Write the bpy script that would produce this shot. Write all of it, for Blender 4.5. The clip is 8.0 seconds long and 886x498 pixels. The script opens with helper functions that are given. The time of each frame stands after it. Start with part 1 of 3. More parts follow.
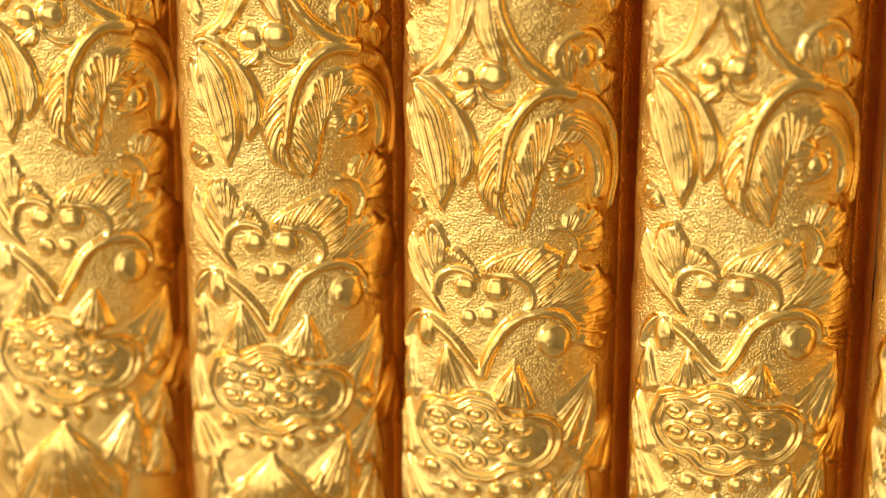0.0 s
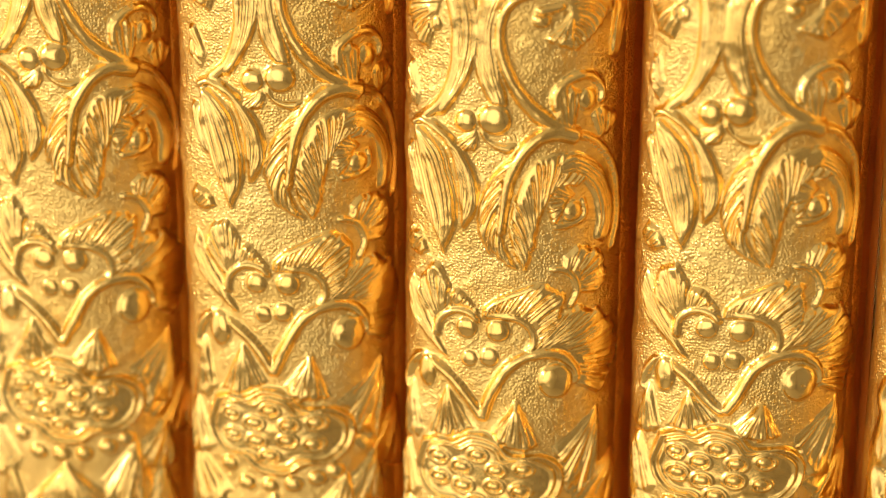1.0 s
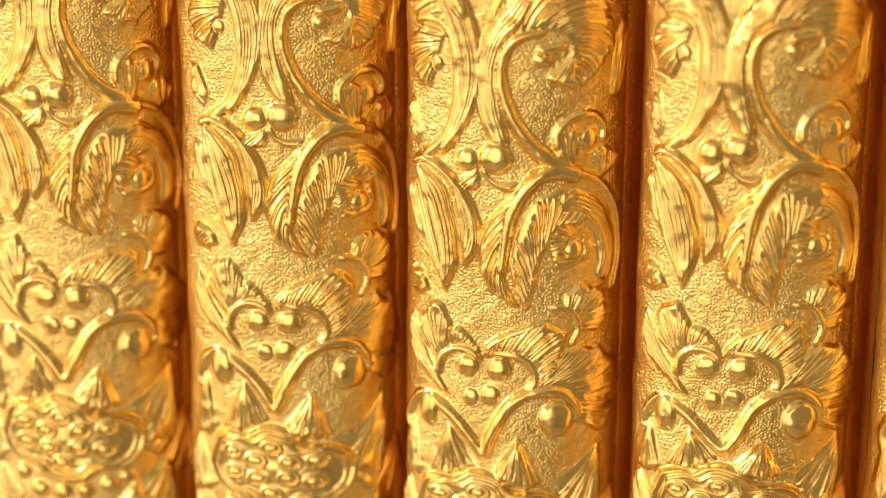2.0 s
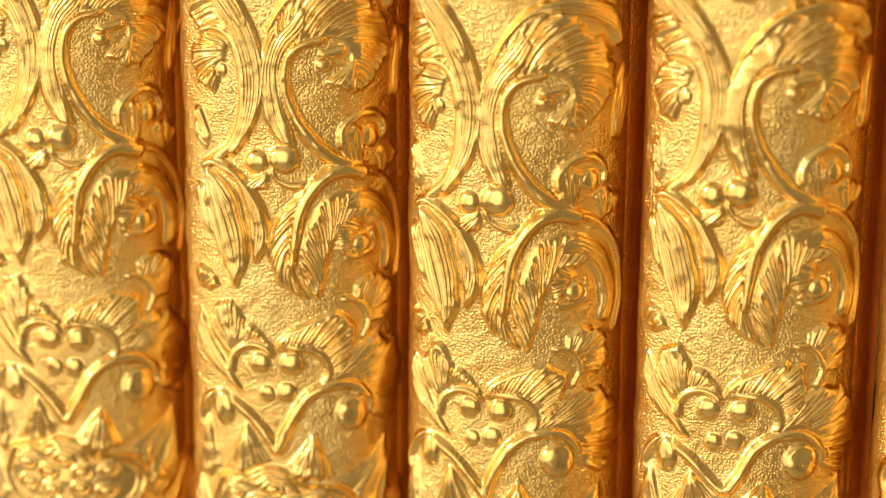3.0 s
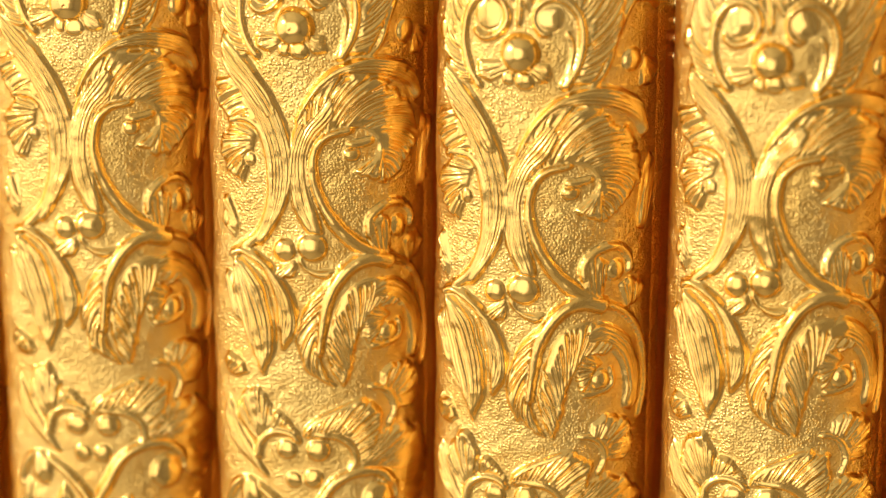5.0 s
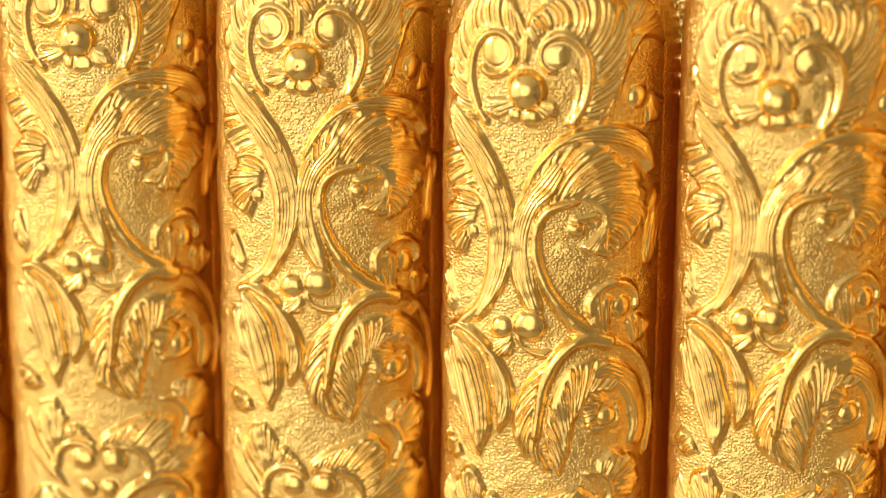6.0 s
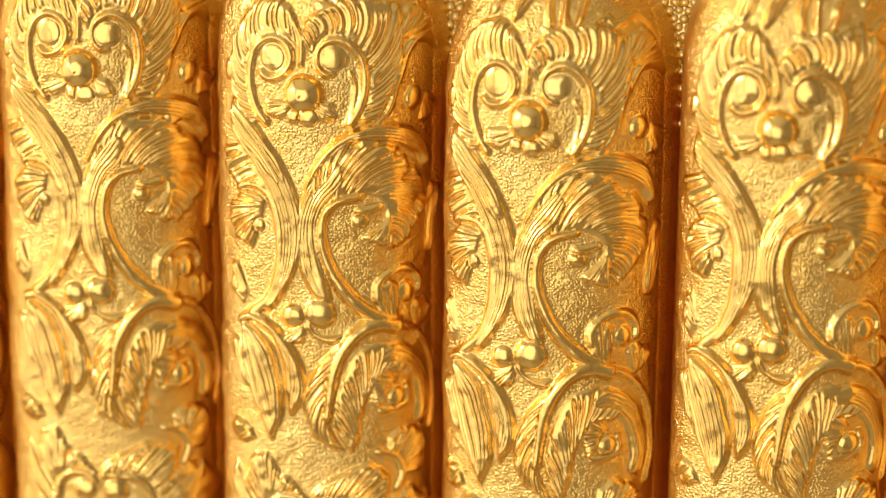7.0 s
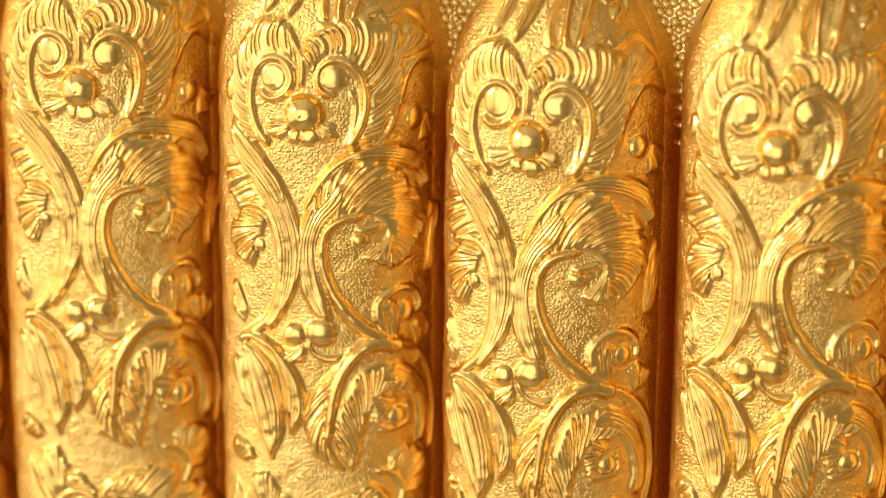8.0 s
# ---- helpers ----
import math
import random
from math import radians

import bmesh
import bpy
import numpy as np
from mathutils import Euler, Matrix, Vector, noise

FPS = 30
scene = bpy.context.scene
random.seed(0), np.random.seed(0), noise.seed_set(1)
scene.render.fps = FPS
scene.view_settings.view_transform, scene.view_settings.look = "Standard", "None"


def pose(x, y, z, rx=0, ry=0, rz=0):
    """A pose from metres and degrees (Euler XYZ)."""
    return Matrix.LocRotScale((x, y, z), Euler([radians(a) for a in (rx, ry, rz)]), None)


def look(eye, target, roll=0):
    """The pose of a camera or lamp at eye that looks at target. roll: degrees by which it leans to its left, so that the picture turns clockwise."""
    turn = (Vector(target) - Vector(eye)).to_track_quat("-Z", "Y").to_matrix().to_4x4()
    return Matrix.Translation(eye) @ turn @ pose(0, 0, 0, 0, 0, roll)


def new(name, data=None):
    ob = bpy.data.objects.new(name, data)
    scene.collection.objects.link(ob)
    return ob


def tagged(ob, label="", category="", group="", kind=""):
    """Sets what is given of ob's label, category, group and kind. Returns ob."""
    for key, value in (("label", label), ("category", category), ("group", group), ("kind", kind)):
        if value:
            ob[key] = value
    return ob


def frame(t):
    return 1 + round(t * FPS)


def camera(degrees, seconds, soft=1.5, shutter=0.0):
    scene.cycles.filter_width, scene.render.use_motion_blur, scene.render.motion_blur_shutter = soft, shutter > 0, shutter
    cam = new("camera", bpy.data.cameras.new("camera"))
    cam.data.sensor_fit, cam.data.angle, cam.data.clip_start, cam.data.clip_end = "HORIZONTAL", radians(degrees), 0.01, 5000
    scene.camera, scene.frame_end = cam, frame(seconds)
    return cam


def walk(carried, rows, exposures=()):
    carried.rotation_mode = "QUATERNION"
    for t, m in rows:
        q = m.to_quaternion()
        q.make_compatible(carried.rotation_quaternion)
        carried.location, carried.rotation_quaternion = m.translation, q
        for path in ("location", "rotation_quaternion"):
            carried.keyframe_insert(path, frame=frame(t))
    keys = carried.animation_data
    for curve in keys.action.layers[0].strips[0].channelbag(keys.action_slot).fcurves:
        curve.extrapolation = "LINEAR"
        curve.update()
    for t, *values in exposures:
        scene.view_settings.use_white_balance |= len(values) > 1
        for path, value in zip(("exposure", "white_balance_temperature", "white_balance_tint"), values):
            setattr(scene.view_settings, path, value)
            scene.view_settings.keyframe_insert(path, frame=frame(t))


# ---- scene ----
cam = camera(19.92, 8.0, soft=1.5)
cam.data.dof.use_dof = True
cam.data.dof.focus_distance = 0.2110
cam.data.dof.aperture_fstop = 19.0
PATH = [
    (0, (0.04170, -0.19176, 0.08965), (-0.00160, -0.01108, 0.01563), 0.116),
    (0.5, (0.04140, -0.19226, 0.08954), (-0.00173, -0.01088, 0.01715), 0.173),
    (1, (0.04133, -0.19258, 0.09032), (-0.00183, -0.01077, 0.01902), 0.179),
    (2.5, (0.04113, -0.19362, 0.09079), (-0.00215, -0.01023, 0.02374), 0.284),
    (3, (0.04111, -0.19386, 0.09138), (-0.00230, -0.01007, 0.02553), 0.268),
    (3.5, (0.04140, -0.19390, 0.09187), (-0.00252, -0.00979, 0.02725), 0.241),
    (4, (0.04111, -0.19442, 0.09207), (-0.00316, -0.00991, 0.02886), 0.256),
    (4.5, (0.04085, -0.19479, 0.09286), (-0.00409, -0.00994, 0.03112), 0.223),
    (6, (0.04036, -0.19617, 0.09300), (-0.00514, -0.01002, 0.03573), 0.341),
    (6.5, (0.04086, -0.19616, 0.09330), (-0.00521, -0.00985, 0.03703), 0.317),
    (7, (0.04035, -0.19663, 0.09346), (-0.00528, -0.00991, 0.03818), 0.369),
    (7.5, (0.03992, -0.19679, 0.09410), (-0.00533, -0.00990, 0.03911), 0.387),
    (8, (0.03999, -0.19685, 0.09427), (-0.00536, -0.00984, 0.03981), 0.368),
]
walk(cam, [(t, look(eye, target, roll)) for t, eye, target, roll in PATH])

# ---- light: plain room, added fill lamps on two sides, a lamp on the wall ----
world = bpy.data.worlds.new("world")
world.use_nodes = True
world.node_tree.nodes["Background"].inputs["Color"].default_value = (0.9, 0.95, 1.0, 1)
world.node_tree.nodes["Background"].inputs["Strength"].default_value = 0.2
scene.world = world
scene.view_settings.exposure = 0.0


def area_lamp(name, eye, target, width, height, watts, colour):
    data = bpy.data.lights.new(name, "AREA")
    data.shape, data.size, data.size_y = "RECTANGLE", width, height
    data.energy, data.color = watts, colour
    ob = new(name, data)
    ob.matrix_world = look(eye, target)
    return ob


# Two broad unseen fill lamps before solid walls; there are no windows.
area_lamp("room_fill_light", (-1.38, -0.8, 0.2), (0.0, -0.8, 0.2), 2.0, 1.8, 11.5, (1.0, 0.94, 0.84))
area_lamp("room_fill_light", (-0.45, -2.18, 0.1), (-0.45, 0.0, 0.1), 1.9, 2.0, 17, (1.0, 0.94, 0.84))
area_lamp("wall_light", (-1.28, -0.82, 0.50), (0.0, 0.0, 0.0), 0.30, 0.30, 9.5, (1.0, 0.95, 0.86))


# ---- materials ----
def shader(name):
    mat = bpy.data.materials.new(name)
    mat.use_nodes = True
    tree = mat.node_tree
    return mat, tree, tree.nodes["Principled BSDF"]


def add(tree, kind, **values):
    node = tree.nodes.new(kind)
    for key, value in values.items():
        node.inputs[key].default_value = value
    return node


def gold(name, rough, grain, depth, dull=(0.94, 0.59, 0.155, 1), bright=(1.0, 0.69, 0.23, 1), pebbles=False):
    """Burnished gold, with a chased grain of the given cell size in metres."""
    mat, tree, surface = shader(name)
    link = tree.links.new
    place = add(tree, "ShaderNodeTexCoord").outputs["Object"]
    cloud = add(tree, "ShaderNodeTexNoise", Scale=170.0, Detail=3.0)
    link(place, cloud.inputs["Vector"])
    tone = add(tree, "ShaderNodeValToRGB")
    tone.color_ramp.elements[0].position, tone.color_ramp.elements[0].color = 0.3, dull
    tone.color_ramp.elements[1].position, tone.color_ramp.elements[1].color = 0.7, bright
    link(cloud.outputs["Fac"], tone.inputs["Fac"])
    link(tone.outputs["Color"], surface.inputs["Base Color"])
    surface.inputs["Metallic"].default_value = 1.0
    wear = add(tree, "ShaderNodeTexNoise", Scale=900.0, Detail=4.0)
    link(place, wear.inputs["Vector"])
    gloss = add(tree, "ShaderNodeMapRange")
    gloss.inputs["To Min"].default_value, gloss.inputs["To Max"].default_value = rough - 0.07, rough + 0.09
    link(wear.outputs["Fac"], gloss.inputs["Value"])
    link(gloss.outputs["Result"], surface.inputs["Roughness"])
    if pebbles:
        cells = add(tree, "ShaderNodeTexVoronoi", Scale=1.0 / grain, Randomness=0.8)
        relief = add(tree, "ShaderNodeMapRange")
        relief.interpolation_type = "SMOOTHSTEP"
        relief.inputs["From Max"].default_value = 0.75
        relief.inputs["To Min"].default_value, relief.inputs["To Max"].default_value = 1.0, 0.0
        link(cells.outputs["Distance"], relief.inputs["Value"])
        height = relief.outputs["Result"]
    else:
        cells = add(tree, "ShaderNodeTexNoise", Scale=1.0 / grain, Detail=1.5, Roughness=0.4)
        height = cells.outputs["Fac"]
    link(place, cells.inputs["Vector"])
    bump = add(tree, "ShaderNodeBump", Strength=1.0, Distance=depth)
    link(height, bump.inputs["Height"])
    link(bump.outputs["Normal"], surface.inputs["Normal"])
    return mat


def plaster(name, colour, rough):
    mat, tree, surface = shader(name)
    link = tree.links.new
    cloud = add(tree, "ShaderNodeTexNoise", Scale=6.0, Detail=6.0)
    tone = add(tree, "ShaderNodeMapRange")
    tone.inputs["To Min"].default_value, tone.inputs["To Max"].default_value = 0.9, 1.05
    link(cloud.outputs["Fac"], tone.inputs["Value"])
    shade = add(tree, "ShaderNodeVectorMath")
    shade.operation = "SCALE"
    shade.inputs[0].default_value = colour
    link(tone.outputs["Result"], shade.inputs["Scale"])
    link(shade.outputs["Vector"], surface.inputs["Base Color"])
    surface.inputs["Roughness"].default_value = rough
    return mat


GROUND_GOLD = gold("stippled_gold", 0.30, 0.00024, 0.00007, pebbles=True)
LEAF_GOLD = gold("chased_gold", 0.22, 0.00016, 0.000014)
# Red from gold reflecting gold is put into the flank colour.
SIDE_GOLD = gold("bounce_tinted_gold", 0.40, 0.00024, 0.00005, (0.92, 0.46, 0.12, 1), (0.98, 0.54, 0.16, 1), pebbles=True)
BEAD_GOLD = gold("polished_gold", 0.18, 0.0009, 0.000012)
GRAIN_GOLD = gold("granulated_gold", 0.22, 0.0004, 0.00001, (0.80, 0.62, 0.28, 1), (0.90, 0.72, 0.34, 1))
WALL = plaster("wall_paint", (0.72, 0.68, 0.60), 0.8)
DARK_WALL = plaster("dark_wall_paint", (0.38, 0.34, 0.29), 0.8)
CEILING = plaster("ceiling_paint", (0.80, 0.78, 0.72), 0.85)
FLOOR = plaster("floor_tile", (0.56, 0.50, 0.41), 0.5)


# ---- mesh helpers ----
def mesh_object(name, verts, faces, material, smooth=True):
    data = bpy.data.meshes.new(name)
    data.from_pydata(verts, [], faces)
    data.polygons.foreach_set("use_smooth", [smooth] * len(data.polygons))
    data.materials.append(material)
    return new(name, data)


def grid_faces(rows, cols, ring=False):
    faces = []
    for i in range(rows - 1):
        for j in range(cols if ring else cols - 1):
            k = (j + 1) % cols
            faces.append((i * cols + j, i * cols + k, (i + 1) * cols + k, (i + 1) * cols + j))
    return faces


def slab(name, low, high, material, label, category):
    bm = bmesh.new()
    bmesh.ops.create_cube(bm, size=1.0)
    size = [b - a for a, b in zip(low, high)]
    mid = [(a + b) / 2 for a, b in zip(low, high)]
    bmesh.ops.transform(bm, matrix=Matrix.LocRotScale(mid, None, size), verts=bm.verts)
    data = bpy.data.meshes.new(name)
    bm.to_mesh(data)
    bm.free()
    data.materials.append(material)
    return tagged(new(name, data), label, category, kind="structure")


# ---- the room: unseen shell, added for reflections and bounced light ----
R = 1.4
slab("floor", (-R, -2.2, -R - 0.1), (R, 0.6, -R), FLOOR, "unseen beige tiled floor of the room", "floor")
slab("ceiling", (-R, -2.2, R), (R, 0.6, R + 0.1), CEILING, "unseen white painted ceiling of the room", "ceiling")
slab("wall_north", (-R, 0.6, -R), (R, 0.7, R), WALL, "unseen cream painted wall behind the gold panel", "wall")
slab("wall_south", (-R, -2.3, -R), (R, -2.2, R), WALL, "unseen cream painted wall facing the gold panel", "wall")
# Unseen wall kept dark so right-facing gold reflects less light.
slab("wall_east", (R, -2.2, -R), (R + 0.1, 0.6, R), DARK_WALL, "unseen side wall, dark brown for reflections on the right", "wall")
slab("wall_west", (-R - 0.1, -2.2, -R), (-R, 0.6, R), WALL, "unseen cream painted side wall by the light", "wall")

# ---- gold bars: one chased sheet over each, in millimetres ----
PITCH = 20.0
BACK = 11.0
SHOULDER, DOME, FOOT = 48.0, 12.7, -46.0
LEVEL = [0.0, 1.5, 14.0, 26.0, 36.0, 46.0]
ACROSS = [0.95, 0.91, 0.51, -0.92, -0.50, -0.30]
LIFT = [3.3, 2.75, 2.11, 0.0, 2.0, 2.2]
BEND = {1: [-0.02, 0.42, 0.08, -0.08, 0.03, -0.65], 2: [-0.05, 0.24, 0.10, 0.19, -0.06, -0.44], 4: [0.27, 0.42, -0.24, -0.35, -0.09, -0.05]}
RISE = {1: [0.32, -0.04, 0.17, -0.18, 0.06, -0.56], 2: [0.13, 0.11, 0.51, 0.04, -0.26, -0.94], 4: [0.92, -0.22, 0.14, 0.18, 0.22, -1.42]}


def half_profile(wide, deep, power, flare):
    """One side of the section: a rounded face that runs into a flank, which leans out towards the panel."""
    turn = np.linspace(0, np.pi / 2, 400)
    x = np.append(wide * np.sin(turn) ** (2 / power), wide + flare * np.linspace(0, 1, 30)[1:] ** 0.7)
    y = np.append(deep * (1 - np.clip(np.cos(turn), 0, 1) ** (2 / power)), np.linspace(deep, BACK, 30)[1:])
    return np.append(0, np.cumsum(np.hypot(np.diff(x), np.diff(y)))), x, y


def profile_table():
    """Signed arc length, sideways place and depth across a bar."""
    la, lx, ly = half_profile(8.75, 6.0, 2.6, 0.95)
    ra, rx, ry = half_profile(9.3, 8.0, 2.05, 1.0)
    return np.append(-la[:0:-1], ra), np.append(-lx[:0:-1], rx), np.append(ly[:0:-1], ry)


ARC, SIDE_X, SIDE_Y = profile_table()
LEFT_END, RIGHT_END = -12.0, 15.0


class Sheet:
    """The chased face of one bar: a grid of heights over arc length and height, and which part owns each place."""

    def __init__(self, index):
        self.index, self.centre = index, PITCH * (index - 3)
        self.top = SHOULDER + LIFT[index]
        self.rng = np.random.default_rng(100 + index)
        self.step = 0.075 if 0 < index < 5 else 0.22
        turn = np.linspace(0, np.pi / 2 * 0.985, int(16 / self.step))
        low = -22 + LIFT[index]
        self.v = np.concatenate([np.linspace(FOOT, low, 40)[:-1], np.arange(low, self.top, self.step), self.top + DOME * np.sin(turn)])
        self.s = np.arange(LEFT_END, RIGHT_END + self.step, self.step)
        self.height = np.zeros((len(self.v), len(self.s)), np.float32)
        self.cuts = np.zeros(self.height.shape, np.float32)
        self.owner = np.zeros(self.height.shape, np.int32)
        self.parts = [("body", "", "", 0)]
        self.thing = None

    def narrow(self, v):
        return np.sqrt(1 - np.clip((v - self.top) / DOME, 0, 0.9995) ** 2)

    def warp(self, points):
        """Design places as arc lengths and heights on this bar, where the smith set them a little differently."""
        p = np.array(points, float)
        a, v = p[:, 0] + ACROSS[self.index], p[:, 1] + LIFT[self.index]
        if self.index in BEND:
            a = a + np.interp(p[:, 1], LEVEL, BEND[self.index])
            v = v + np.interp(p[:, 1], LEVEL, RISE[self.index])
        return np.stack([a, v], 1)

    def stamp(self, name, a, v, z, label="", kind="leaf", tuck=0.0, cut=None, within=0):
        """Raise the sheet to the sampled heights z wherever they stand above what is there, as one part."""
        col = (a / np.maximum(self.narrow(v), 0.05) - LEFT_END) / self.step
        row = np.interp(v, self.v, np.arange(len(self.v)))
        ok = (col > 1) & (col < len(self.s) - 2) & (row > 1) & (row < len(self.v) - 2)
        col, row, z = col[ok], row[ok], z[ok]
        cut = np.zeros_like(z) if cut is None else cut[ok]
        if len(z) < 9:
            return 0
        c0, r0 = col.min().astype(int), row.min().astype(int)
        wide, tall = int(col.max()) - c0 + 3, int(row.max()) - r0 + 3
        total, weight, deep = (np.zeros(wide * tall) for n in range(3))
        ci, ri = np.floor(col).astype(int), np.floor(row).astype(int)
        for i in (0, 1):
            for j in (0, 1):
                w = np.abs(1 - i - (row - ri)) * np.abs(1 - j - (col - ci)) + 1e-6
                cell = (ri + i - r0) * wide + ci + j - c0
                total += np.bincount(cell, w * z, wide * tall)
                deep += np.bincount(cell, w * cut, wide * tall)
                weight += np.bincount(cell, w, wide * tall)
        z = np.where(weight > 0.02, total / np.maximum(weight, 1e-9), -9).reshape(tall, wide)
        deep = (deep / np.maximum(weight, 1e-9)).reshape(tall, wide)
        here = (slice(r0, r0 + tall), slice(c0, c0 + wide))
        z = z[:self.height[here].shape[0], :self.height[here].shape[1]]
        part = len(self.parts)
        self.parts.append((name, label, kind, within))
        over = z > self.height[here] - tuck
        over &= z > -1
        deep = deep[:z.shape[0], :z.shape[1]]
        self.height[here][over] = z[over]
        self.cuts[here][over] = deep[over]
        self.owner[here][over & (z > 0.02)] = part
        return part

    def soften(self, reach):
        """Ease the relief as in beaten sheet, then sink the chased lines into it."""
        count = max(1, int(round(reach / self.step)))
        for n in range(3):
            for axis in (0, 1):
                self.height = sum(np.roll(self.height, i, axis) for i in range(-count, count + 1)) / (2 * count + 1)
        self.height = self.height - self.cuts

    def places(self):
        """Every grid place in metres, with the relief along the normal."""
        k = self.narrow(self.v)[:, None]
        x = np.interp(self.s, ARC, SIDE_X)[None] * k
        y = np.interp(self.s, ARC, SIDE_Y)
        y = BACK - (BACK - y) * (0.3 + 0.7 * k)
        p = np.stack([x, y, self.v[:, None] * np.ones_like(x)], -1)
        n = np.cross(np.gradient(p, axis=1), np.gradient(p, axis=0))
        n /= np.maximum(np.linalg.norm(n, axis=-1, keepdims=True), 1e-9)
        p = p + n * self.height[..., None]
        p[..., 0] += self.centre
        n = np.cross(np.gradient(p, axis=1), np.gradient(p, axis=0))
        n /= np.maximum(np.linalg.norm(n, axis=-1, keepdims=True), 1e-9)
        return p * 0.001, n


def quad_mesh(name, verts, quads, material, normals=None):
    data = bpy.data.meshes.new(name)
    data.vertices.add(len(verts))
    data.vertices.foreach_set("co", np.ascontiguousarray(verts, np.float32).ravel())
    data.loops.add(4 * len(quads))
    data.loops.foreach_set("vertex_index", np.ascontiguousarray(quads, np.int32).ravel())
    data.polygons.add(len(quads))
    data.polygons.foreach_set("loop_start", np.arange(0, 4 * len(quads), 4, dtype=np.int32))
    data.update(calc_edges=True)
    data.polygons.foreach_set("use_smooth", np.ones(len(quads), bool))
    data.materials.append(material)
    if normals is not None:
        data.normals_split_custom_set_from_vertices(normals.tolist())
    return new(name, data)


def noise(rng, shape, rounds):
    """Soft random relief of unit spread; more rounds make broader lumps."""
    scale = 2 ** rounds
    small = rng.normal(0, 1, (shape[0] // scale + 4, shape[1] // scale + 4))
    r, c = np.arange(shape[0]) / scale + 1, np.arange(shape[1]) / scale + 1
    r0, c0 = r.astype(int), c.astype(int)
    fr, fc = (r - r0)[:, None], (c - c0)[None]
    fr, fc = fr * fr * (3 - 2 * fr), fc * fc * (3 - 2 * fc)
    g = lambda i, j: small[np.ix_(r0 + i, c0 + j)]
    return (g(0, 0) * (1 - fr) + g(1, 0) * fr) * (1 - fc) + (g(0, 1) * (1 - fr) + g(1, 1) * fr) * fc


def smooth_line(p, count):
    """A smooth line of evenly spaced points through control points."""
    p = np.vstack([2 * p[0] - p[1], p, 2 * p[-1] - p[-2]])
    out = []
    for i in range(1, len(p) - 2):
        t = np.linspace(0, 1, 24, endpoint=False)[:, None]
        a, b, c, d = p[i - 1], p[i], p[i + 1], p[i + 2]
        out.append(0.5 * (2 * b + (c - a) * t + (2 * a - 5 * b + 4 * c - d) * t ** 2 + (3 * b - a - 3 * c + d) * t ** 3))
    out = np.vstack(out + [p[-2:-1]])
    run = np.append(0, np.cumsum(np.linalg.norm(np.diff(out, axis=0), axis=1)))
    s = np.linspace(0, run[-1], count)
    return np.stack([np.interp(s, run, out[:, 0]), np.interp(s, run, out[:, 1])], 1)


def length(line):
    return np.linalg.norm(np.diff(line, axis=0), axis=1).sum()


def rise(d, w):
    """A rounded shoulder: 0 at the edge, 1 from w inwards."""
    return np.sin(np.pi / 2 * np.clip(d / w, 0, 1)) ** 0.8


def ribs(sheet, phase, run):
    """Chased lines: rounded ribs with narrow cuts between them, each of its own strength and reach."""
    line = np.abs(np.floor(phase).astype(int)) % 97
    cut = np.abs(np.cos(np.pi * phase)) ** 2.8
    strength = sheet.rng.uniform(0.55, 1.25, 98)
    start, stop = sheet.rng.uniform(-0.1, 0.22, 98), sheet.rng.uniform(0.82, 1.15, 98)
    edge = np.round(phase).astype(int) % 97
    return cut * strength[edge] * np.clip((run - start[edge]) / 0.15, 0, 1) * np.clip((stop[edge] - run) / 0.15, 0, 1), line


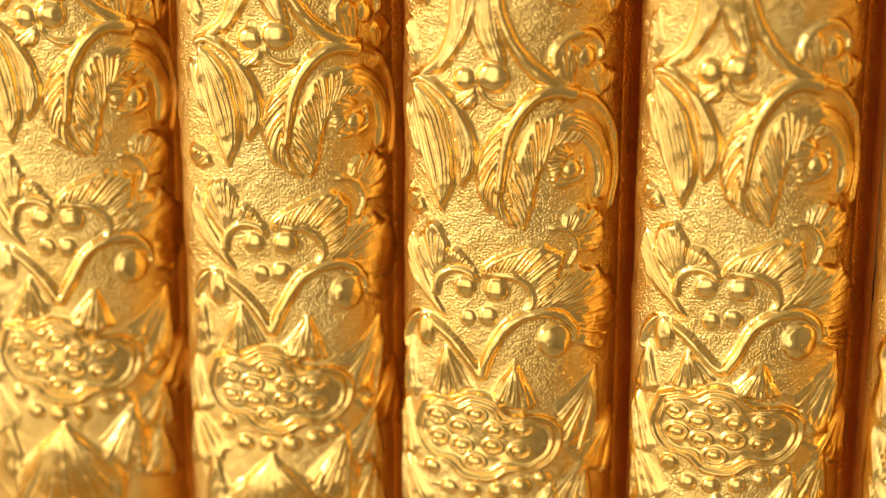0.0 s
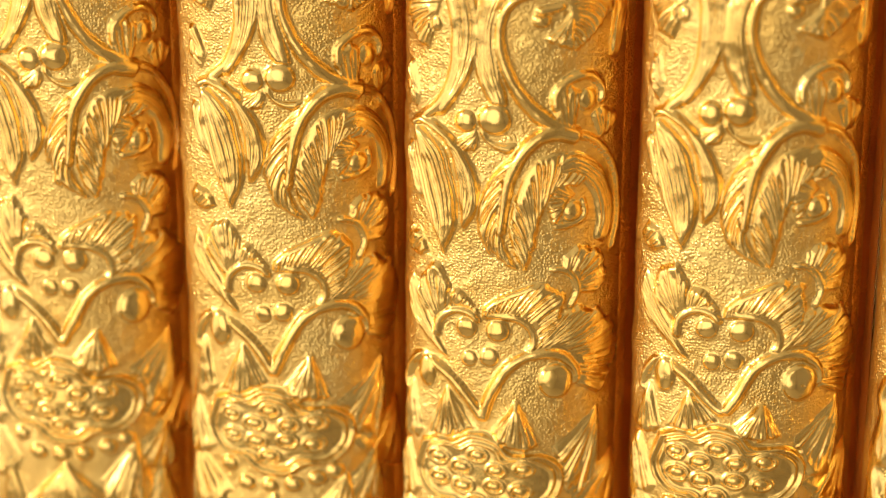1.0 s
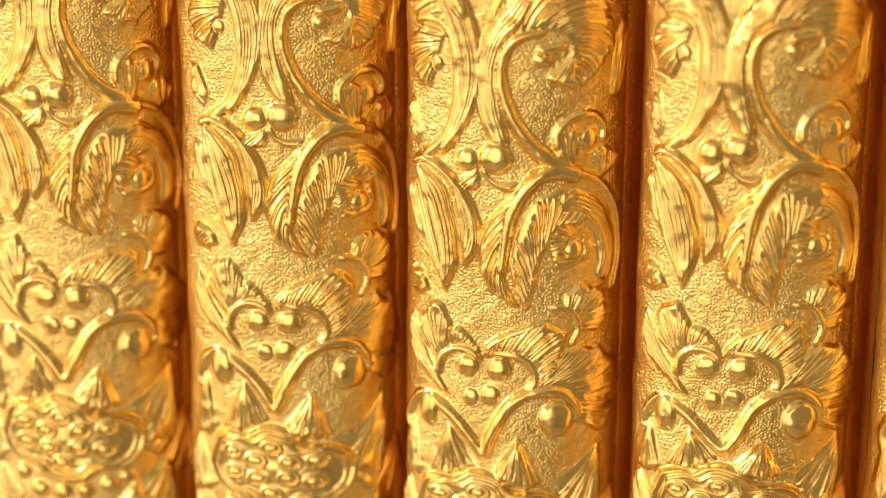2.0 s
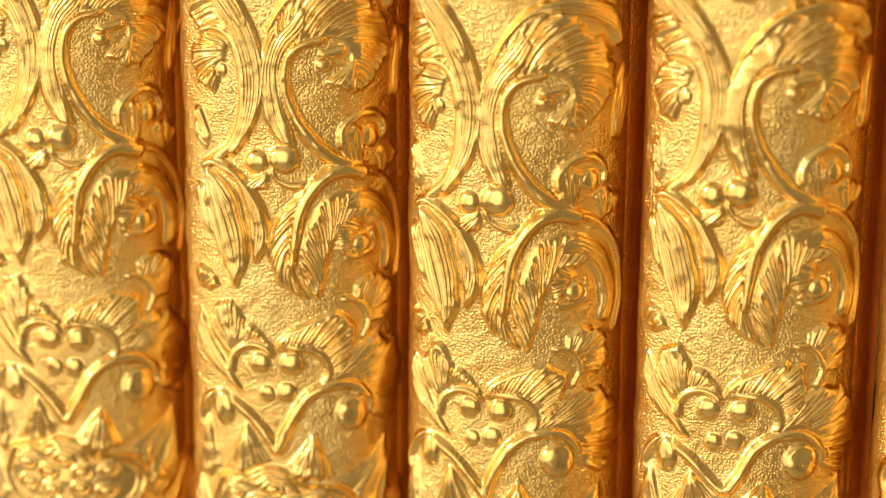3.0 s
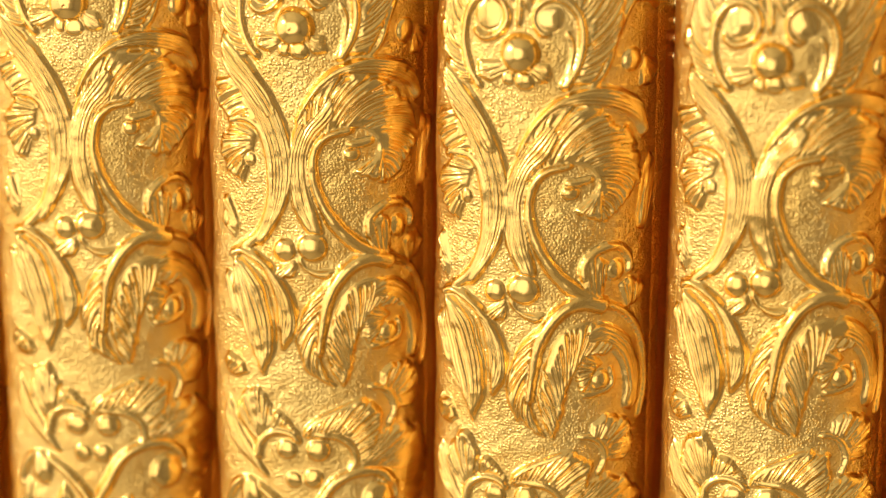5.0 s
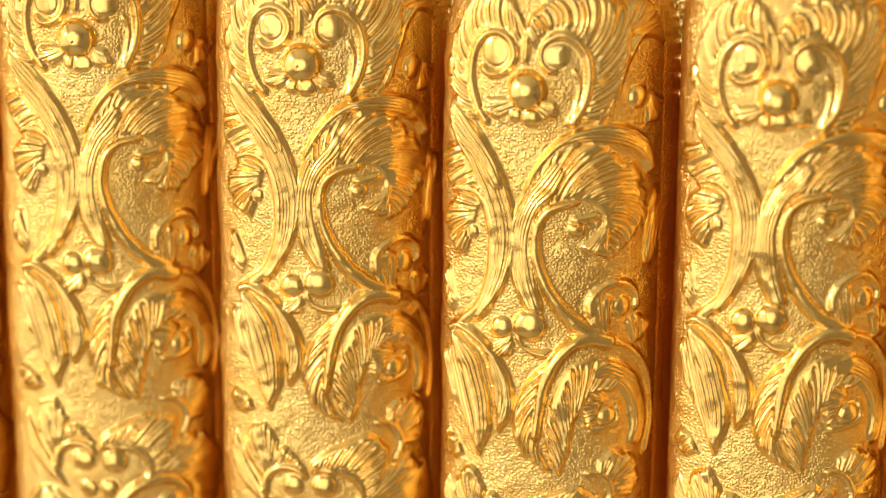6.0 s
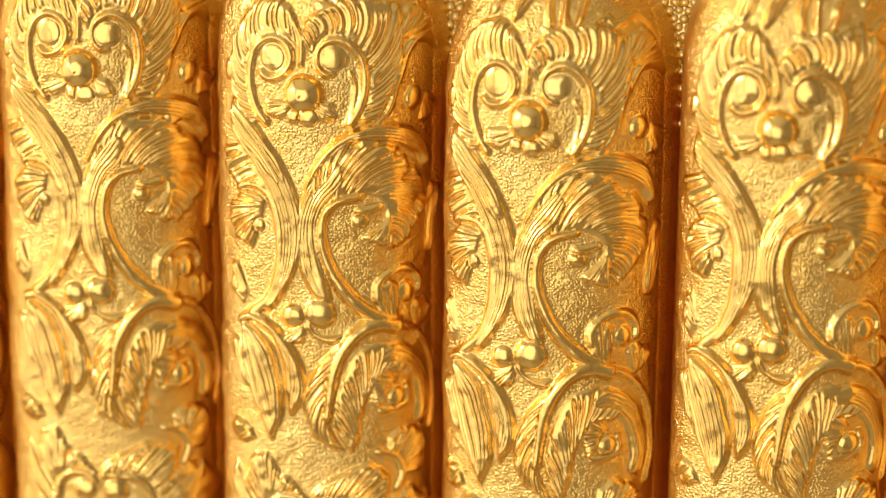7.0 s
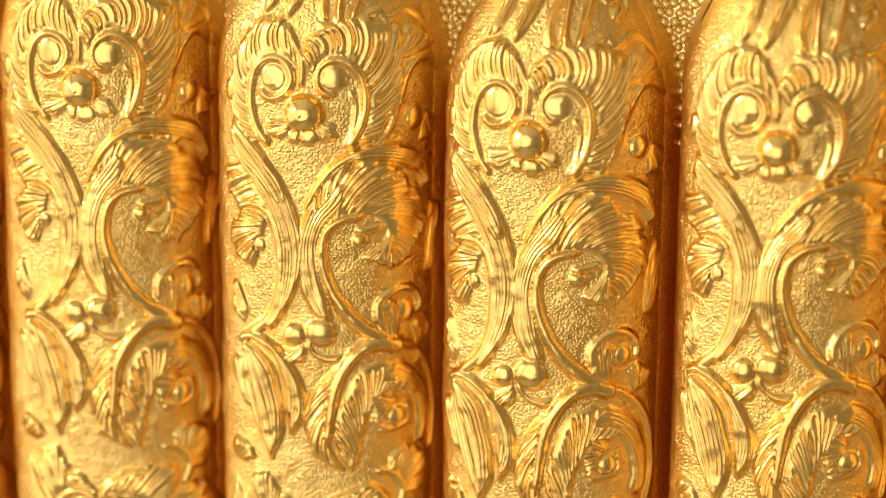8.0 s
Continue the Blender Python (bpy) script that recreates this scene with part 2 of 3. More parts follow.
def fan(sheet, name, root, tip, n, h, g, skew=0.0, ends=0):
    """A leaf whose lines spread from its root curve to its tip curve; ends=1 for a petal, highest down its middle."""
    A, B = sheet.warp(root), sheet.warp(tip)
    A, B = A + sheet.rng.normal(0, 0.05, 2), B + sheet.rng.normal(0, 0.06, 2)
    nt = int(max(length(smooth_line(A, 60)), length(smooth_line(B, 60))) / sheet.step * 2.2) + 12
    reach = np.linalg.norm(smooth_line(B, 40) - smooth_line(A, 40), axis=1)
    ns = int(reach.max() / sheet.step * 2.0) + 10
    A, B = smooth_line(A, nt), smooth_line(B, nt)
    t, s = np.meshgrid(np.linspace(0, 1, nt), np.linspace(0, 1, ns), indexing="ij")
    spread = t + 0.25 / n * np.sin(9 * t * n ** 0.5 + sheet.rng.uniform(0, 6))
    cut, line = ribs(sheet, n * spread + 0.25, s)
    far = np.clip(t + skew * s ** 1.4 * (1 - t) * 4 * t, 0, 1)
    where = far * (nt - 1)
    b = np.stack([np.interp(where, np.arange(nt), B[:, i]) for i in (0, 1)], -1)
    lobe = 1 + (0.035 - 0.07 * cut) * s ** 3 + 0.04 * sheet.rng.normal(0, 1, 98)[line] * s ** 2
    p = A[:, None] + (b - A[:, None]) * (s * lobe)[..., None]
    wide, tall, rim = length(B), reach.mean(), 0.32
    edge = np.minimum(t, 1 - t)
    if ends:
        body = rise(edge + 0.02, 0.35) * rise(s + 0.05, 0.4) * (0.75 + 0.25 * np.cos(np.pi * s / 2)) * rise(1 - s, 0.08)
    else:
        body = (0.55 + 0.45 * np.sin(np.pi * np.clip(s * 1.1, 0, 1) ** 0.9 / 1.6)) * rise(1 - s, rim / max(tall, rim)) * rise(edge, min(0.5, rim / max(wide, rim)))
        body = body * (0.6 + 0.4 * rise(s, 0.25))
    gap = np.linalg.norm(np.gradient(p, axis=0), axis=-1) * nt / n
    deep = np.minimum(1.7 * g, 0.55 * gap)
    z = 0.92 * h * sheet.rng.uniform(0.93, 1.07) * body
    cut = deep * cut * np.clip(body * 1.8 - 0.15, 0, 1)
    return sheet.stamp(name, p[..., 0].ravel(), p[..., 1].ravel(), z.ravel(), tuck=0.05, cut=cut.ravel())


def blade(sheet, name, first, last, n, h, g, edge=0, tip=0.3, skew=0):
    """A leaf whose lines run along it, between its two edges; tip is how much it narrows at its ends."""
    A, B = sheet.warp(first), sheet.warp(last)
    shift = sheet.rng.normal(0, 0.05, 2)
    nt = int(max(length(smooth_line(A, 60)), length(smooth_line(B, 60))) / sheet.step * 2.0) + 12
    A, B = smooth_line(A, nt) + shift, smooth_line(B, nt) + shift
    gap = np.linalg.norm(B - A, axis=1)
    ns = int(gap.max() / sheet.step * 2.4) + 12
    t, s = np.meshgrid(np.linspace(0, 1, nt), np.linspace(0, 1, ns), indexing="ij")
    cut, line = ribs(sheet, n * s + 0.12 * np.sin(7 * t + 11 * s + sheet.rng.uniform(0, 6)) + skew * t * (1 - 0.4 * t) + 0.5, t)
    slim = 1 - tip * (1 - rise(np.minimum(t, 1 - t), 0.3))
    q = 0.5 + (s - 0.5) * slim * (1 + 0.03 * np.sin(t * 23 + sheet.rng.uniform(0, 6)))
    p = A[:, None] + (B - A)[:, None] * q[..., None]
    side = np.minimum(s, 1 - s) * gap[:, None] * slim
    body = rise(side, np.minimum(0.42, 0.4 * gap[:, None])) * (0.45 + 0.55 * rise(np.minimum(t, 1 - t) * length(A), 0.9))
    body = body * rise(np.minimum(t, 1 - t) * length(A), 0.3) * (0.82 + 0.18 * np.sin(np.pi * s))
    if edge:
        body = body + 0.16 * np.exp(-((side - 0.3) / 0.16) ** 2) * (s > 0.5)
    deep = np.minimum(1.7 * g, 0.55 * gap[:, None] * slim / n)
    z = 0.92 * h * sheet.rng.uniform(0.93, 1.07) * body
    cut = deep * cut * np.clip(body * 1.8 - 0.2, 0, 1)
    return sheet.stamp(name, p[..., 0].ravel(), p[..., 1].ravel(), z.ravel(), tuck=0.05, cut=cut.ravel())


def cord(sheet, name, points, r0, r1, h):
    """A raised round stem, r0 wide at its start and r1 at its end, with a punched line beside it."""
    line = sheet.warp(points) + sheet.rng.normal(0, 0.04, 2)
    count = int(length(smooth_line(line, 80)) / sheet.step * 2.4) + 20
    line = smooth_line(line, count)
    way = np.gradient(line, axis=0)
    way /= np.maximum(np.linalg.norm(way, axis=1, keepdims=True), 1e-9)
    side = np.stack([-way[:, 1], way[:, 0]], 1)
    t = np.linspace(0, 1, count)
    run = t * length(line)
    r = (r0 + (r1 - r0) * t) * 1.12 * (1 + 0.07 * np.sin(run * 1.9 + sheet.rng.uniform(0, 6)) * np.sin(run * 0.7))
    end = rise(np.minimum(run, run[-1] - run), 0.5)
    r = r * (0.35 + 0.65 * end)
    q = np.linspace(-1, 1, int(2 * max(r0, r1) / sheet.step * 2.4) + 8)
    p = line[:, None] + side[:, None] * (r[:, None] * q[None])[..., None]
    z = 0.85 * h * end[:, None] * np.clip(1 - q[None] ** 2, 0, 1) ** 0.62
    line = (0.07 * end[:, None] * np.exp(-((np.abs(q[None]) - 0.84) / 0.12) ** 2) * (1 + 0.5 * np.sin(run * 13))[:, None])
    return sheet.stamp(name, p[..., 0].ravel(), p[..., 1].ravel(), z.ravel(), kind="stem", tuck=0.12, cut=line.ravel())


def boss(sheet, name, a, v, rx, ry, h, round_off=0.6, lift=0.0, label="", within=0, tuck=0.5):
    """A domed bead, punched up crisply from the softer relief round it."""
    turn = np.linspace(0, 2 * np.pi, int(7 * max(rx, ry) / sheet.step * 2) + 24, endpoint=False)
    q = np.sqrt(np.linspace(0, 1, int(max(rx, ry) / sheet.step * 3) + 12))[:, None]
    x, y = a + rx * q * np.cos(turn)[None], v + ry * q * np.sin(turn)[None]
    dome = h * np.clip(1 - q ** 2, 0, 1) ** round_off - 0.05 * np.exp(-((q - 0.96) / 0.08) ** 2)
    return sheet.stamp(name, x.ravel(), y.ravel(), np.full(x.size, lift), label, "bead", tuck, -(dome * np.ones_like(x)).ravel(), within)


def knob(sheet, name, point, rx, ry, h):
    """A round bead; the pearl of the crown is the largest of them."""
    (a, v), = sheet.warp([point]) + sheet.rng.normal(0, 0.05, 2)
    k = sheet.rng.uniform(0.94, 1.06)
    if name == "pearl":
        return boss(sheet, name, a, v, rx * k, ry * k, 1.35, 0.5, 0.1, "smooth polished round gold pearl", 0, 2.0)
    return boss(sheet, name, a, v, rx * k, ry * k, 0.5 * h * k, 0.7, 0.2 * h)


def pod(sheet, name, outline, seeds):
    """A flat lobed seed pod with a double rim, and its ringed seeds."""
    line = sheet.warp(outline)
    line = smooth_line(np.vstack([line, line[:1]]), 700)[:-1]
    mid = line.mean(axis=0)
    reach = np.linalg.norm(line - mid, axis=1)[None]
    q = np.linspace(0.02, 1.07, 190)[:, None]
    p = mid + (line - mid)[None] * q[..., None]
    d = (1.0 - q) * reach
    hump = lambda c, w: np.exp(-((d - c) / w) ** 2)
    z = np.clip((d + 0.3) / 0.5, 0, 1) * 0.34
    rim = 0.30 * hump(0.22, 0.22) - 0.08 * hump(0.58, 0.14) + 0.20 * hump(0.95, 0.17)
    body = sheet.stamp(name, p[..., 0].ravel(), p[..., 1].ravel(), z.ravel(), "lobed lotus seed pod with a double rim", "stem", 0.35, -rim.ravel())
    for a, v in sheet.warp(seeds):
        r = sheet.rng.uniform(0.92, 1.08)
        turn = np.linspace(0, 2 * np.pi, 120, endpoint=False)
        w = np.linspace(0.6, 1.12, 30)[:, None]
        ring = 0.17 * np.sin(np.pi * (w - 0.6) / 0.52) * np.ones((1, 120))
        sheet.stamp("seed_ring", (a + r * w * np.cos(turn)[None]).ravel(), (v + 0.76 * r * w * np.sin(turn)[None]).ravel(), np.full(ring.size, 0.33), "", "stem", 0.3, -ring.ravel(), body)
        boss(sheet, "seed", a, v, 0.66 * r, 0.46 * r, 0.30, 0.6, 0.33, "", body)
    return body


def emboss(sheet):
    # crown: top leaves
    blade(sheet, "leaf", [(1.30, 54.17), (1.22, 56.11), (1.84, 58.90)], [(2.18, 54.07), (1.88, 56.14), (2.63, 58.92)], n=3, h=0.55, g=0.1)
    blade(sheet, "leaf", [(2.45, 54.13), (2.67, 56.17), (2.63, 58.92)], [(3.42, 54.10), (3.03, 56.17), (3.32, 58.93)], n=3, h=0.65, g=0.1)
    blade(sheet, "leaf", [(3.77, 54.10), (4.08, 56.18), (4.37, 58.94)], [(4.12, 54.11), (4.70, 56.18), (5.26, 58.93)], n=2, h=0.6, g=0.1)
    blade(sheet, "leaf", [(-1.10, 54.36), (0.01, 56.05), (1.40, 58.79)], [(-1.57, 54.79), (-1.13, 56.21), (-0.25, 58.70)], n=4, h=0.5, g=0.1)
    blade(sheet, "leaf", [(-2.74, 54.93), (-1.82, 56.62), (-1.16, 58.65)], [(-3.72, 54.60), (-3.15, 56.52), (-2.31, 58.57)], n=4, h=0.45, g=0.1)
    cord(sheet, "stem", [(1.16, 54.17), (2.28, 53.84), (3.37, 54.05), (4.12, 54.24)], r0=0.3, r1=0.3, h=0.4)
    cord(sheet, "stem", [(4.21, 54.15), (5.13, 54.60), (6.26, 54.94), (7.13, 54.33), (7.97, 54.46), (9.02, 54.92), (10.58, 54.27), (12.48, 52.94), (13.63, 51.50)], r0=0.3, r1=0.2, h=0.28)
    knob(sheet, "bead", (7.16, 56.78), rx=0.65, ry=0.65, h=0.6)
    cord(sheet, "curl", [(5.51, 57.91), (6.44, 57.42), (7.62, 57.82), (8.26, 56.94), (7.67, 56.06)], r0=0.3, r1=0.2, h=0.35)
    # crown: right scroll
    fan(sheet, "leaf", [(1.00, 50.15), (1.52, 51.21), (2.75, 51.76), (4.18, 51.17), (5.38, 49.42), (5.62, 46.82), (4.68, 44.24)], [(0.08, 51.40), (0.73, 52.93), (3.15, 54.33), (6.75, 54.17), (8.71, 52.71), (8.51, 48.50), (6.06, 43.96)], n=26, h=0.55, g=0.14, skew=-0.12)
    cord(sheet, "scroll", [(3.70, 43.63), (4.92, 45.66), (5.33, 47.78), (5.01, 49.67), (4.01, 50.89), (2.76, 51.25), (1.80, 50.56), (1.55, 49.38), (2.11, 48.42), (2.90, 48.54)], r0=0.42, r1=0.3, h=0.62)
    knob(sheet, "bead", (2.70, 49.66), rx=1.1, ry=1.1, h=0.32)
    cord(sheet, "curl", [(3.70, 44.01), (4.29, 45.67), (4.52, 47.32), (4.05, 48.65)], r0=0.2, r1=0.15, h=0.35)
    fan(sheet, "leaf", [(7.84, 50.08), (8.23, 50.89), (8.75, 51.30)], [(8.37, 53.12), (10.08, 53.59), (12.11, 52.34), (13.46, 50.10)], n=9, h=0.45, g=0.1, skew=0)
    cord(sheet, "stem", [(14.28, 49.55), (11.10, 50.90), (9.47, 50.19), (8.32, 47.81), (7.23, 45.07), (5.70, 43.40)], r0=0.35, r1=0.28, h=0.42)
    knob(sheet, "bead", (9.99, 45.94), rx=0.95, ry=0.95, h=0.65)
    fan(sheet, "leaf", [(11.15, 44.79), (11.61, 45.28), (11.75, 45.88)], [(10.77, 43.51), (12.70, 43.52), (14.03, 45.06)], n=6, h=0.4, g=0.1, skew=0)
    # crown: left scroll
    fan(sheet, "leaf", [(-0.27, 50.68), (-1.20, 51.32), (-2.61, 51.58), (-4.08, 50.67), (-4.80, 48.35), (-4.45, 46.01), (-3.50, 43.98)], [(-1.09, 53.75), (-2.03, 54.61), (-3.81, 54.27), (-5.42, 52.85), (-6.58, 49.96), (-6.70, 47.07), (-5.09, 43.75)], n=21, h=0.55, g=0.13, skew=-0.18)
    cord(sheet, "curl", [(-1.32, 54.02), (-0.48, 52.30), (0.09, 50.93), (0.03, 48.82)], r0=0.22, r1=0.2, h=0.4)
    cord(sheet, "scroll", [(-2.90, 43.48), (-4.02, 45.35), (-4.52, 47.67), (-4.07, 50.01), (-2.79, 51.18), (-1.38, 50.83), (-0.80, 49.56), (-1.43, 48.29), (-2.75, 47.79), (-3.65, 48.50)], r0=0.36, r1=0.28, h=0.55)
    knob(sheet, "bead", (-2.49, 49.61), rx=1.15, ry=1.25, h=0.28)
    # crown: pearl and its leaves
    knob(sheet, "pearl", (0.29, 46.61), rx=1.58, ry=1.62, h=1.75)
    fan(sheet, "leaf", [(-1.13, 46.04), (-0.98, 45.57), (-0.74, 45.12)], [(-3.22, 45.83), (-3.21, 44.74), (-2.04, 44.14)], n=7, h=0.42, g=0.11, skew=0)
    fan(sheet, "leaf", [(1.30, 45.92), (1.17, 45.44), (0.90, 45.09)], [(2.64, 45.79), (2.80, 44.47), (1.64, 44.14)], n=7, h=0.42, g=0.11, skew=0)
    knob(sheet, "bead", (-0.64, 44.55), rx=0.6, ry=0.6, h=0.4)
    knob(sheet, "bead", (0.64, 44.45), rx=0.85, ry=0.75, h=0.45)
    knob(sheet, "bead", (-6.96, 47.98), rx=0.5, ry=0.9, h=0.45)
    # left bundle
    blade(sheet, "leaf", [(-4.68, 26.10), (-3.32, 28.25), (-2.56, 31.44), (-2.60, 34.88), (-3.43, 37.71), (-4.83, 40.17), (-6.20, 41.86), (-7.17, 43.35)], [(-3.01, 27.00), (-1.06, 30.63), (-0.40, 33.64), (-0.53, 36.32), (-1.51, 39.39), (-2.98, 42.12), (-4.11, 43.66), (-5.72, 46.05)], n=8, h=0.6, g=0.14, edge=1, tip=0.3)
    blade(sheet, "leaf", [(-6.90, 43.41), (-5.67, 41.96), (-4.07, 40.29), (-2.93, 38.02)], [(-6.54, 46.48), (-4.11, 43.66), (-2.09, 40.54), (-0.88, 37.99)], n=6, h=0.75, g=0.12, tip=0.5)
    fan(sheet, "leaf", [(-2.72, 36.58), (-3.54, 38.42), (-4.72, 40.43), (-6.06, 41.64)], [(-3.79, 37.75), (-5.63, 37.58), (-7.30, 38.68), (-7.78, 41.01)], n=11, h=0.5, g=0.14, skew=-0.1)
    cord(sheet, "scroll", [(-5.51, 25.92), (-3.62, 27.70), (-2.64, 30.19), (-2.43, 32.94), (-2.71, 35.60), (-3.53, 37.45), (-4.86, 37.97), (-6.44, 37.41)], r0=0.5, r1=0.3, h=0.5)
    fan(sheet, "leaf", [(-3.72, 36.69), (-4.02, 35.66), (-4.22, 34.55)], [(-5.38, 37.58), (-7.25, 35.38), (-6.39, 32.97), (-4.97, 32.14)], n=10, h=0.55, g=0.13, skew=0.1)
    knob(sheet, "bead", (-4.22, 34.25), rx=0.5, ry=0.65, h=0.45)
    fan(sheet, "leaf", [(-6.32, 26.72), (-5.91, 27.58), (-5.79, 28.37)], [(-7.35, 27.95), (-7.18, 30.26), (-6.36, 30.73)], n=6, h=0.5, g=0.1, skew=0)
    knob(sheet, "bead", (-7.16, 28.51), rx=0.35, ry=0.8, h=0.4)
    # right bundle
    blade(sheet, "leaf", [(0.72, 27.07), (-0.63, 30.17), (-0.95, 33.10), (-0.71, 35.57), (0.14, 37.98), (1.48, 40.20), (2.71, 41.99)], [(2.27, 27.93), (1.30, 31.33), (0.94, 33.76), (1.24, 35.49), (1.90, 36.84), (3.09, 37.96), (4.09, 39.70)], n=8, h=0.6, g=0.14, tip=0.3)
    fan(sheet, "leaf", [(1.06, 35.14), (1.77, 36.55), (3.37, 37.38), (5.37, 37.45), (6.71, 36.60), (6.94, 34.97), (6.29, 33.80)], [(0.29, 37.60), (1.53, 40.20), (3.60, 42.10), (6.97, 41.89), (9.86, 39.21), (11.11, 35.80), (7.71, 32.39)], n=32, h=0.52, g=0.14, skew=0.16)
    blade(sheet, "leaf", [(-0.08, 37.09), (1.39, 39.86), (3.60, 42.10), (6.81, 42.19), (9.68, 40.89), (11.13, 38.74)], [(0.27, 38.81), (1.87, 41.47), (3.89, 43.25), (7.11, 43.98), (10.81, 42.44), (12.12, 39.50)], n=6, h=0.72, g=0.12, edge=1, tip=0.5)
    cord(sheet, "scroll", [(7.29, 25.39), (4.34, 27.23), (2.33, 29.82), (1.28, 32.80), (1.42, 35.26), (2.57, 36.87), (4.82, 37.47)], r0=0.72, r1=0.28, h=0.72)
    fan(sheet, "leaf", [(6.91, 36.29), (7.03, 35.45), (6.66, 34.75)], [(7.56, 32.31), (6.32, 32.82), (4.81, 33.48)], n=8, h=0.6, g=0.14, skew=0)
    knob(sheet, "bead", (4.50, 35.05), rx=0.7, ry=0.6, h=0.5)
    cord(sheet, "curl", [(4.03, 35.83), (5.31, 35.90), (6.52, 36.22)], r0=0.35, r1=0.3, h=0.4)
    blade(sheet, "leaf", [(12.22, 37.76), (11.47, 34.98), (10.85, 31.40)], [(14.50, 36.67), (13.49, 33.98), (12.46, 30.76)], n=4, h=0.4, g=0.1)
    # berries and sprigs
    knob(sheet, "bead", (-1.53, 26.24), rx=0.95, ry=1, h=0.8)
    knob(sheet, "bead", (0.82, 26.63), rx=1.3, ry=1.25, h=1)
    fan(sheet, "leaf", [(-0.71, 25.58), (-0.52, 25.20), (-0.46, 24.71)], [(-2.48, 24.46), (-2.08, 23.61), (-0.69, 23.88)], n=6, h=0.5, g=0.12, skew=0)
    blade(sheet, "leaf", [(-0.39, 26.32), (-0.23, 25.23), (0.95, 24.44), (3.15, 24.67)], [(0.09, 25.27), (0.58, 24.41), (1.42, 23.78), (2.17, 23.53)], n=4, h=0.5, g=0.12)
    # right small scroll
    fan(sheet, "leaf", [(6.40, 25.38), (6.99, 25.32), (7.49, 25.26)], [(5.58, 27.68), (6.40, 29.46), (8.02, 28.79)], n=8, h=0.5, g=0.12, skew=0)
    cord(sheet, "curl", [(5.87, 27.16), (5.93, 29.00), (7.27, 30.07), (8.86, 30.15), (10.12, 28.92), (10.04, 27.54)], r0=0.42, r1=0.3, h=0.5)
    knob(sheet, "bead", (8.70, 28.09), rx=0.85, ry=0.9, h=0.6)
    fan(sheet, "leaf", [(10.15, 24.49), (10.56, 24.60), (11.00, 24.59)], [(9.21, 26.50), (10.46, 27.04), (12.34, 26.01)], n=7, h=0.4, g=0.1, skew=0)
    # hanging leaves
    blade(sheet, "leaf", [(-6.93, 24.93), (-6.41, 21.87), (-5.43, 18.54), (-3.90, 14.26)], [(-5.51, 25.92), (-3.58, 23.53), (-2.53, 20.15), (-2.39, 17.11), (-3.27, 14.12)], n=8, h=0.75, g=0.15, tip=0.8)
    blade(sheet, "leaf", [(-5.33, 26.16), (-3.38, 24.07), (-2.34, 21.20), (-2.15, 17.40)], [(-4.46, 26.34), (-2.48, 24.56), (-0.80, 21.90), (-0.34, 19.06), (-1.50, 16.06)], n=7, h=0.8, g=0.15, tip=0.8)
    cord(sheet, "rib", [(-6.61, 25.23), (-5.32, 25.86), (-3.59, 24.89), (-1.97, 23.22), (-0.89, 21.23)], r0=0.4, r1=0.2, h=0.75)
    blade(sheet, "leaf", [(-7.51, 23.83), (-7.08, 21.92), (-6.24, 19.35)], [(-6.29, 23.69), (-5.85, 21.51), (-5.31, 18.83)], n=5, h=0.6, g=0.12)
    fan(sheet, "leaf", [(4.44, 24.58), (2.46, 22.54), (1.67, 19.86), (1.43, 17.30), (1.80, 14.77)], [(2.71, 23.86), (0.90, 21.72), (-0.20, 19.18), (-0.31, 17.02), (0.72, 14.93), (3.08, 13.50)], n=13, h=0.7, g=0.16, skew=0.14)
    fan(sheet, "leaf", [(9.72, 22.11), (6.64, 23.45), (4.20, 22.68), (2.78, 19.93), (2.18, 17.10), (2.78, 14.57)], [(8.25, 20.71), (6.31, 20.76), (5.28, 19.51), (4.49, 17.30), (4.20, 15.36), (3.54, 13.41)], n=22, h=0.55, g=0.16, skew=0.18)
    cord(sheet, "scroll", [(8.13, 24.97), (5.63, 25.53), (3.70, 24.48), (2.28, 22.03), (1.77, 19.26), (1.45, 16.38)], r0=0.75, r1=0.3, h=0.95)
    blade(sheet, "leaf", [(5.58, 23.18), (7.80, 23.61), (10.54, 21.56), (12.02, 17.92), (11.46, 14.72)], [(6.11, 21.13), (7.86, 21.28), (9.43, 19.78), (10.01, 17.70), (9.44, 15.67)], n=7, h=0.55, g=0.12, tip=0.5)
    fan(sheet, "leaf", [(7.74, 19.93), (7.03, 19.46), (6.85, 18.67)], [(6.10, 21.38), (5.19, 19.62), (5.71, 17.24)], n=9, h=0.55, g=0.14, skew=0)
    knob(sheet, "bead", (7.67, 18.36), rx=0.95, ry=0.95, h=0.75)
    cord(sheet, "curl", [(5.71, 17.24), (7.29, 17.29), (8.78, 17.87), (8.62, 19.53)], r0=0.35, r1=0.25, h=0.4)
    cord(sheet, "stem", [(7.59, 25.35), (9.90, 24.14), (12.02, 21.26), (12.93, 17.37), (12.04, 14.02)], r0=0.35, r1=0.3, h=0.5)
    # side leaves under the hanging pair
    fan(sheet, "leaf", [(-7.71, 14.81), (-6.98, 13.88), (-5.98, 13.68)], [(-6.97, 16.07), (-5.65, 15.44), (-4.93, 14.26)], n=5, h=0.6, g=0.12, skew=0)
    fan(sheet, "leaf", [(6.91, 13.25), (7.84, 12.41), (8.18, 11.12)], [(6.89, 14.41), (8.40, 15.14), (10.75, 14.10), (11.12, 12.26), (10.05, 10.76)], n=12, h=0.55, g=0.12, skew=0)
